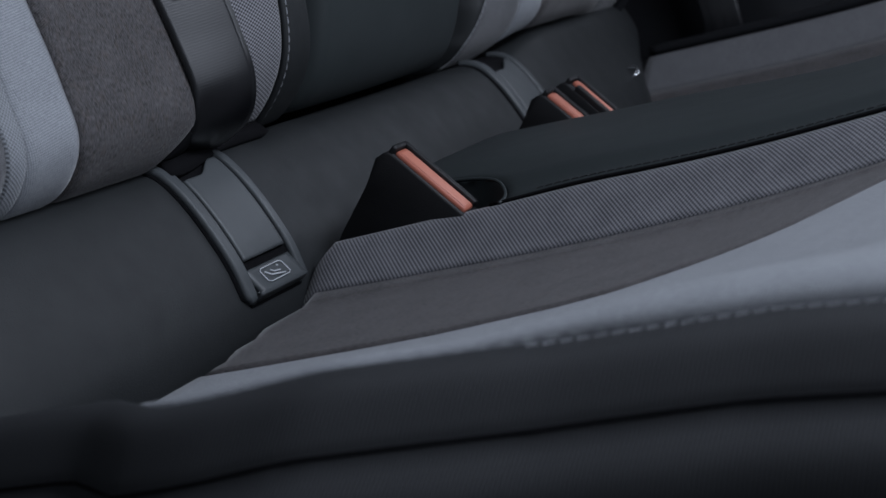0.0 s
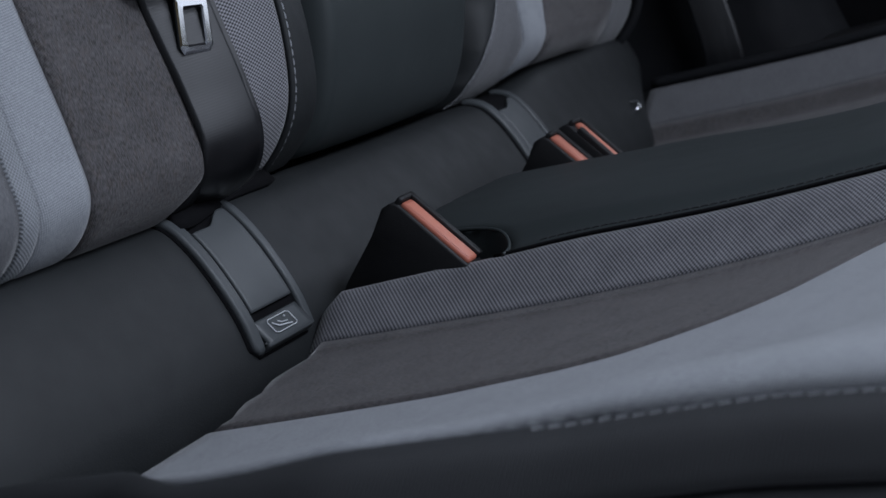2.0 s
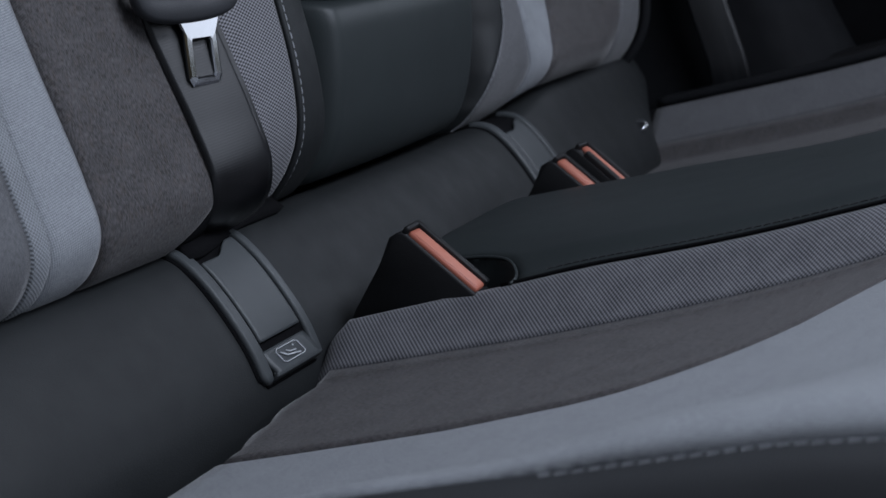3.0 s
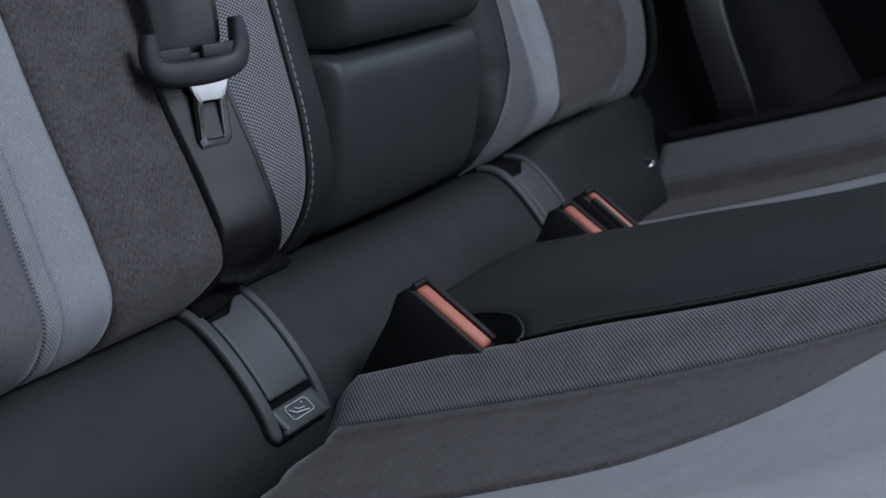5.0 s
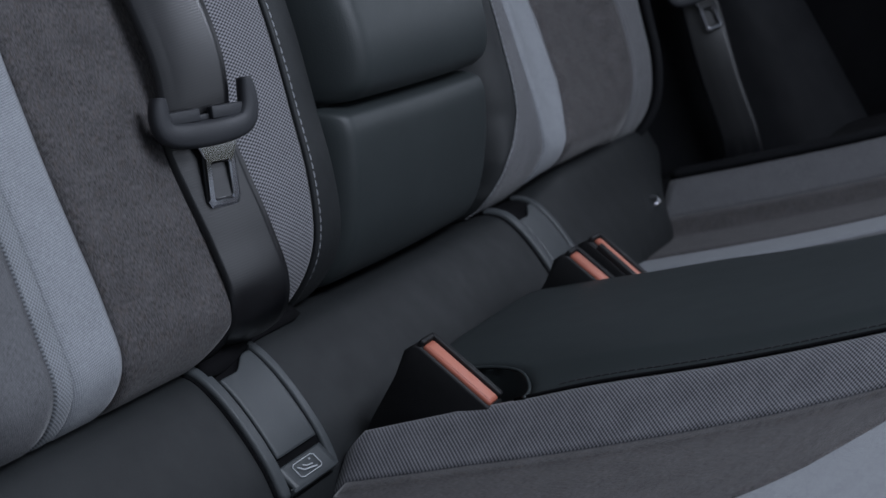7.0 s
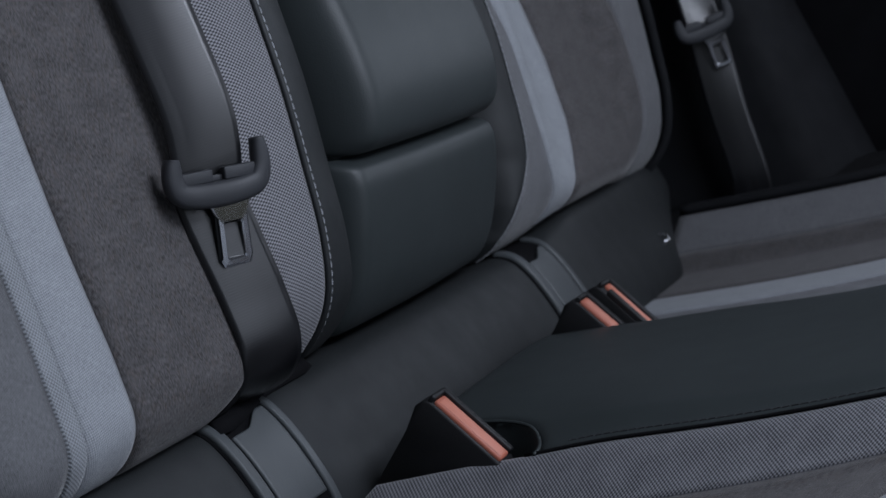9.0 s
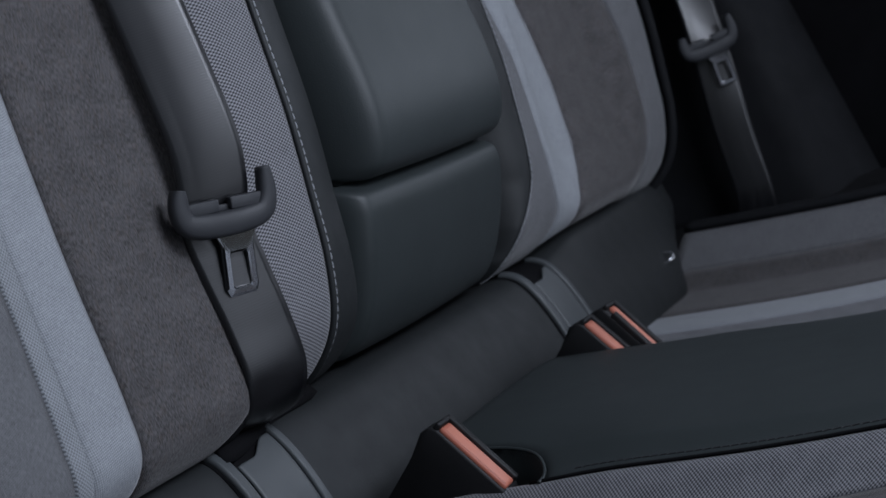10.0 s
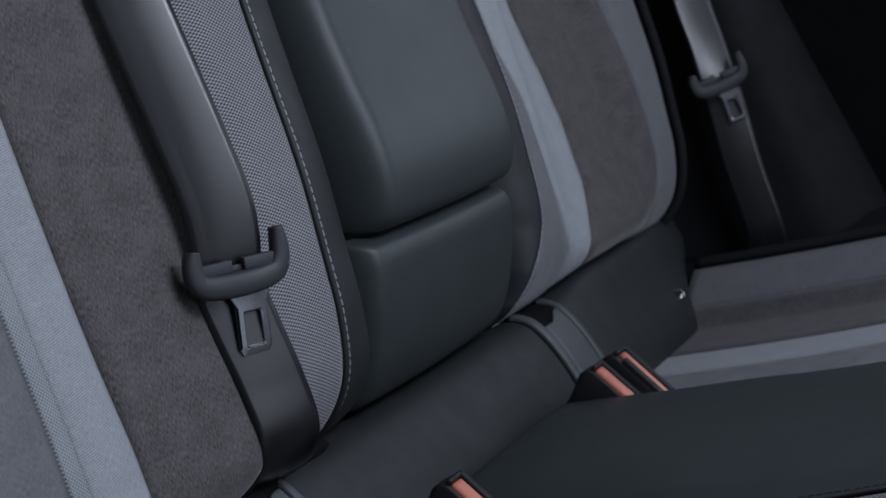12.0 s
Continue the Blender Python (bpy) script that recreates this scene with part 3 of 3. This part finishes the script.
def anchor_cover(y0, y1, label):
    thing = empty("anchor_cover", (0, 0, 0), label, "anchor cover", "child seat anchor covers")
    w = y1 - y0
    S0, S1 = 0.20, 0.792

    def corner(s):
        """How far the outer edge turns in at the rounded foot."""
        q = min(1.0, max(0.0, (s - 0.752) / (S1 - 0.752)))
        return 0.009 * (1 - math.sqrt(1 - q * q))

    def rail(outer, inner, side):
        def fn(u, v):
            s = S0 + (S1 - S0) * v
            r = smooth(0.0, 0.14, min(u, 1 - u)) * smooth(0.0, 0.03, 1 - v)
            x, z = trim_at(s, 0.0003 + 0.0046 * r)
            a = y0 + w * outer + side * corner(s)
            return (x, a + (y0 + w * inner - a) * u, z)
        return fn
    sheet("rail", rail(0.0, 0.165, 1), 12, 60, PLASTIC, thing, "", 0.004)
    sheet("rail", rail(1.0, 0.885, -1), 12, 60, PLASTIC, thing, "", 0.004)

    def foot(u, v):
        s = 0.760 + (S1 - 0.760) * v
        x, z = trim_at(s, 0.0003 + 0.0090 * smooth(0.0, 0.75, 1 - v))
        return (x, y0 + w * (0.13 + 0.76 * u), z)
    sheet("foot", foot, 12, 14, PLASTIC, thing, "", 0.004)

    def lid(u, v):
        s = 0.338 + 0.330 * v + 0.06 * (1 - smooth(0.35, 0.85, u)) * (1 - v) ** 2
        x, z = trim_at(s, 0.0044 - 0.0012 * (1 - smooth(0, 0.05, min(u, 1 - u))))
        return (x, y0 + w * (0.186 + 0.678 * u), z)
    sheet("lid", lid, 24, 40, PLASTIC, thing, "smooth grey plastic lid", 0.003)

    # no real hole: black sheet paints the shade in slot and rail gaps
    def gap_shade(u, v):
        s = 0.13 + (S1 + 0.004 - 0.13) * v
        x, z = trim_at(s, 0.0011)
        return (x, y0 + w * (0.5 + (u - 0.5) * (1.045 - 0.22 * smooth(0.94, 1.0, v))), z)
    sheet("gap_shade", gap_shade, 12, 60, BLACK_GAP, thing, "black sheet coloured as the shade in the slot and gaps", 0.002)

    def plate(u, v):
        s = 0.692 + 0.070 * v
        x, z = trim_at(s, 0.0014 + 0.0075 * v)
        return (x, y0 + w * (0.165 + 0.72 * u), z)
    tag = sheet("plate", plate, 10, 14, PLASTIC, thing, "grey plastic tab with a printed child seat sign", 0.004)
    # the printed sign: a rounded frame round a seated shape
    bm = bmesh.new()

    def on(a, b):
        q = plate(a, b)
        return (q[0] + 0.0012, q[1], q[2] + 0.0009)
    frame_pts = [on(0.20 + 0.50 * a, 0.16 + 0.62 * b) for a, b in ((0.1, 0), (0.9, 0), (1, 0.12), (1, 0.88), (0.9, 1), (0.1, 1), (0, 0.88), (0, 0.12))]
    tube(bm, frame_pts, 0.00036, 6, True)
    tube(bm, [on(a, b) for a, b in ((0.27, 0.32), (0.35, 0.54), (0.48, 0.61), (0.60, 0.68))], 0.00055, 6)
    tube(bm, [on(a, b) for a, b in ((0.39, 0.34), (0.44, 0.45), (0.56, 0.50))], 0.00045, 6)
    tube(bm, [on(a, b) for a, b in ((0.56, 0.27), (0.58, 0.30))], 0.0006, 6)
    part("sign", bm, PRINT, tag, "pale printed sign")
    return thing


anchor_cover(0.744, 0.817, "grey plastic child seat anchor cover beneath the belt")
anchor_cover(1.248, 1.322, "grey plastic child seat anchor cover beside the middle seat")
bm = bmesh.new()
tube(bm, [(-0.494, 1.566, 0.242), (-0.485, 1.572, 0.243), (-0.481, 1.571, 0.238), (-0.487, 1.564, 0.231)], 0.0026, 8)
part("anchor_loop", bm, CHROME, trim, "small steel loop")


# ---- buckles ----
def buckle(place, label, yaw, inner=-0.0088):
    """A buckle that stands in the seat's rear gap: a flat black housing, wide fore and aft, with a red button on its slanted top; inner: where the button begins across the housing."""
    thing = empty("belt_buckle", (0, 0, 0), label, "belt buckle", "belt buckles")
    m = Matrix.Translation(place) @ pose(0, 0, 0, 0, 0, yaw)
    H = [(-0.003, 0.002), (0.0, 0.0035), (0.004, 0.002), (0.055, -0.0335), (0.056, -0.037), (0.053, -0.042), (0.020, -0.075), (-0.010, -0.10), (-0.046, -0.082), (-0.034, -0.055), (-0.017, -0.024), (-0.009, -0.002)]
    bm = bmesh.new()
    prism(bm, H, -0.011, 0.011, m)
    caps = [f for f in bm.faces if len(f.verts) > 4]
    bmesh.ops.bevel(bm, geom=list({e for f in caps for e in f.edges}), offset=0.0022, segments=3, profile=0.5, affect="EDGES")
    part("housing", bm, DARK_PLASTIC, thing)
    a = math.degrees(math.atan2(0.0355, 0.051))
    top = m @ Matrix.Translation((0.0295, 0, -0.0152)) @ pose(0, 0, 0, 0, a, 0)
    bm = bmesh.new()
    block(bm, (-0.0300, inner, -0.003), (0.0300, 0.0050, 0.0026), 0.002, top, 3)
    red = part("button", bm, RED_DEEP, thing, "coral red release button")
    bm = bmesh.new()
    block(bm, (-0.027, inner + 0.0016, 0.0020), (0.028, 0.0030, 0.0033), 0.0008, top)
    part("press_pad", bm, RED, red)
    bm = bmesh.new()
    block(bm, (-0.0335, 0.0052, -0.004), (0.0300, 0.0106, 0.0048), 0.0016, top, 3)
    block(bm, (-0.0345, -0.0100, -0.004), (-0.0303, 0.0100, 0.0042), 0.0016, top, 3)
    if inner > -0.008:
        block(bm, (-0.0240, -0.0106, -0.004), (0.0300, inner - 0.0002, 0.0040), 0.0014, top, 3)
    part("rim", bm, DARK_PLASTIC, thing, "raised black rim")
    return thing


buckle((-0.430, 0.866, 0.2825), "black belt buckle with a coral red button in a cushion pocket", 0)
buckle((-0.437, 1.165, 0.275), "black belt buckle with a coral red button, one of a pair", 0)
buckle((-0.427, 1.195, 0.2815), "black belt buckle with a narrow coral red button", -4, -0.0040)


# ---- belts ----
def belt(name, centre, width_dir, label, tongue_at, tongue_turn, group):
    thing = empty(name, (0, 0, 0), label, "seat belt", group)
    w = [Vector(v).normalized() * 0.0235 for v in width_dir]

    def fn(u, v):
        c = Vector(spline(centre, v))
        d = Vector(spline([tuple(q) for q in w], v))
        bow = d.cross(Vector((0, 0, 1))).normalized() * 0.0012 * (1 - (2 * u - 1) ** 2)
        return tuple(c + d * (2 * u - 1) + bow)
    sheet("webbing", fn, 10, 110, WEBBING, thing, "black woven webbing", 0.0013)
    m = tongue_at
    bm = bmesh.new()
    # the plastic handle: a flat D, open at the top, with a bar across
    shift = Matrix.Translation((-0.006, 0, 0.002))
    face = (m.to_3x3() @ Vector((0, 1, 0)))
    way = [(-0.0285, 0.0155), (-0.0295, 0.010), (-0.0298, 0.002), (-0.0268, -0.0055), (-0.018, -0.0088), (0.0, -0.0100), (0.018, -0.0088), (0.027, -0.0055), (0.0308, 0.003), (0.0312, 0.012), (0.0308, 0.0205)]
    size = [0.0040, 0.0058, 0.0066, 0.0074, 0.0083, 0.0086, 0.0083, 0.0074, 0.0064, 0.0056, 0.0040]
    k = 44
    pts = [spline(way, q / k) for q in range(k + 1)]
    half = [spline([(v, 0) for v in size], q / k)[0] for q in range(k + 1)]
    band(bm, [m @ shift @ Vector((x, 0, z)) for x, z in pts], half, 0.0058, face)
    tongue = part("tongue_handle", bm, HANDLE_PLASTIC, thing, "charcoal plastic handle")
    bm = bmesh.new()
    block(bm, (-0.026, -0.003, -0.002), (-0.004, 0.004, 0.006), 0.001, m @ shift)
    block(bm, (0.004, -0.003, -0.002), (0.026, 0.004, 0.006), 0.001, m @ shift)
    block(bm, (-0.005, 0.001, -0.002), (0.005, 0.004, 0.002), 0.0008, m @ shift)
    part("bar", bm, HANDLE_PLASTIC, tongue)
    # the steel plate with its slot
    bm = bmesh.new()
    outer = [(-0.0155, -0.012), (-0.0108, -0.022), (-0.0112, -0.050), (-0.0090, -0.0545), (0.0090, -0.0545), (0.0112, -0.050), (0.0108, -0.022), (0.0155, -0.012)]
    slot = [(-0.0056, -0.027), (-0.0062, -0.0285), (-0.0062, -0.0475), (-0.0054, -0.0488), (0.0054, -0.0488), (0.0062, -0.0475), (0.0062, -0.0285), (0.0056, -0.027)]
    c_o, c_s = Vector((0, -0.036)), Vector((0, -0.038))
    loops = []
    for pts, y, grow in ((outer, 0.0016, 1.0), (outer, -0.0006, 1.0), (outer, -0.0016, 0.90), (slot, -0.0016, 1.12), (slot, -0.0006, 1.0), (slot, 0.0016, 1.0)):
        mid = c_o if pts is outer else c_s
        loops.append([bm.verts.new(m @ pose(0, 0, 0, 4) @ Vector((x * grow, y + 0.6 * (z + 0.034) ** 2, mid.y + (z - mid.y) * (grow if abs(z) > 0.013 else 1.0)))) for x, z in pts])
    loops.append(loops[0])
    for p, q in zip(loops, loops[1:]):
        for i in range(8):
            bm.faces.new((p[i], p[(i + 1) % 8], q[(i + 1) % 8], q[i]))
    part("tongue_plate", bm, CHROME, tongue, "polished steel plate with a slot", True)
    return thing


def frame_of(place, across, down, flip=1):
    """A pose whose x runs across, whose z runs up, and whose y points away from the viewer."""
    x = Vector(across).normalized()
    z = -Vector(down)
    z = (z - x * x.dot(z)).normalized()
    y = z.cross(x)
    return Matrix.Translation(place) @ Matrix((x, y, z)).transposed().to_4x4()


ACROSS = (0.42, 0.905, 0.045)
belt("seat_belt", [(-0.677, 0.776, 0.76), (-0.645, 0.772, 0.69), (-0.607, 0.770, 0.613), (-0.570, 0.7745, 0.53), (-0.552, 0.7765, 0.487), (-0.5455, 0.776, 0.458), (-0.5435, 0.775, 0.433), (-0.533, 0.778, 0.405), (-0.519, 0.783, 0.37), (-0.508, 0.787, 0.334), (-0.517, 0.792, 0.305), (-0.548, 0.797, 0.282)],
     [(0.66, 0.72, 0.2), (0.62, 0.76, 0.22), (0.5, 0.85, 0.15), (0.3, 0.95, 0.05)],
     "black seat belt hanging with a steel tongue over the near seat", frame_of((-0.5324, 0.778, 0.4443), ACROSS, (0.236, 0.106, -0.967)) @ Matrix.Diagonal((1.06, 1, 1.03, 1)), 0, "seat belts")
belt("seat_belt", [(-0.60, 1.76, 0.76), (-0.565, 1.755, 0.64), (-0.541, 1.75, 0.56), (-0.515, 1.745, 0.50), (-0.497, 1.74, 0.455), (-0.485, 1.74, 0.42), (-0.465, 1.74, 0.36), (-0.435, 1.745, 0.28), (-0.43, 1.75, 0.22)],
     [(0.75, 0.66, 0.1), (0.75, 0.66, 0.1), (0.95, 0.30, 0.05), (0.97, 0.22, 0.05)],
     "black seat belt hanging with a steel tongue beside the far door", frame_of((-0.488, 1.725, 0.464), (0.84, 0.53, 0.1), (0.345, 0.135, -0.93)) @ pose(0, 0, 0, 0, -17, 0), 0, "seat belts")

# ---- the cabin round the seats ----
def slab(name, lo, hi, mat, label, bevel=0.01):
    bm = bmesh.new()
    block(bm, lo, hi, bevel)
    return tagged(part(name, bm, mat), label, name.split("_")[0], "", "structure")


# floor, ceiling and rear wall: out of view, added to enclose the light
slab("floor", (-0.9, 0.30, -0.06), (1.6, 1.98, 0.0), CARPET, "black carpeted cabin floor")
slab("ceiling", (-0.9, 0.30, 1.32), (0.75, 1.98, 1.36), CABIN, "charcoal cloth roof lining, out of view, added to close off light")
slab("wall_rear", (-0.95, 0.30, 0.0), (-0.81, 1.98, 1.32), CABIN, "dark rear bulkhead behind the seats")
bm = bmesh.new()
block(bm, (-0.81, 1.90, 0.0), (1.6, 1.98, 0.64), 0.01)
block(bm, (-0.81, 1.90, 1.10), (1.6, 1.98, 1.32), 0.01)
block(bm, (-0.81, 1.902, 0.641), (-0.37, 1.978, 1.099), 0.01)
block(bm, (0.57, 1.902, 0.641), (1.6, 1.978, 1.099), 0.01)
tagged(part("wall_far", bm, BLACK_GAP), "black far side of the cabin with a window opening", "wall", "", "structure")
slab("ground", (-40, -40, -0.40), (40, 40, -0.36), CARPET, "plain dark ground beneath the car")
slab("seat_plinth", (-0.81, 0.42, 0.0), (0.03, 1.70, 0.06), CARPET, "carpeted plinth beneath the rear seats")


def arch(u, v):
    """The far wheel arch trim: a slanted panel that leans away from the seat towards the door."""
    z = 0.80 - 0.60 * u
    edge = -0.618 + 0.37 * u
    x = -0.80 + (edge + 0.80) * v
    return (x, 1.80 + 0.07 * smooth(0.8, 1.0, v) ** 2, z)


wall = sheet("far_arch_trim", arch, 20, 20, ARCH, None, "", 0.02)
tagged(wall, "dark grey moulded side trim beside the far seat", "side trim", "", "structure")


def sill_fn(u, v):
    x = -0.60 + 0.80 * v
    y, dz = spline([(1.70, -0.08), (1.71, -0.005), (1.74, 0.0), (1.80, 0.012), (1.88, 0.02), (1.90, -0.1)], u)
    return (x, y, 0.205 + 0.33 * (x + 0.544) * 0.9 + dz)


sill = sheet("far_sill_trim", sill_fn, 24, 20, DARK_PLASTIC, None, "", 0.01)
tagged(sill, "black plastic sill trim along the far door", "sill trim", "", "structure")
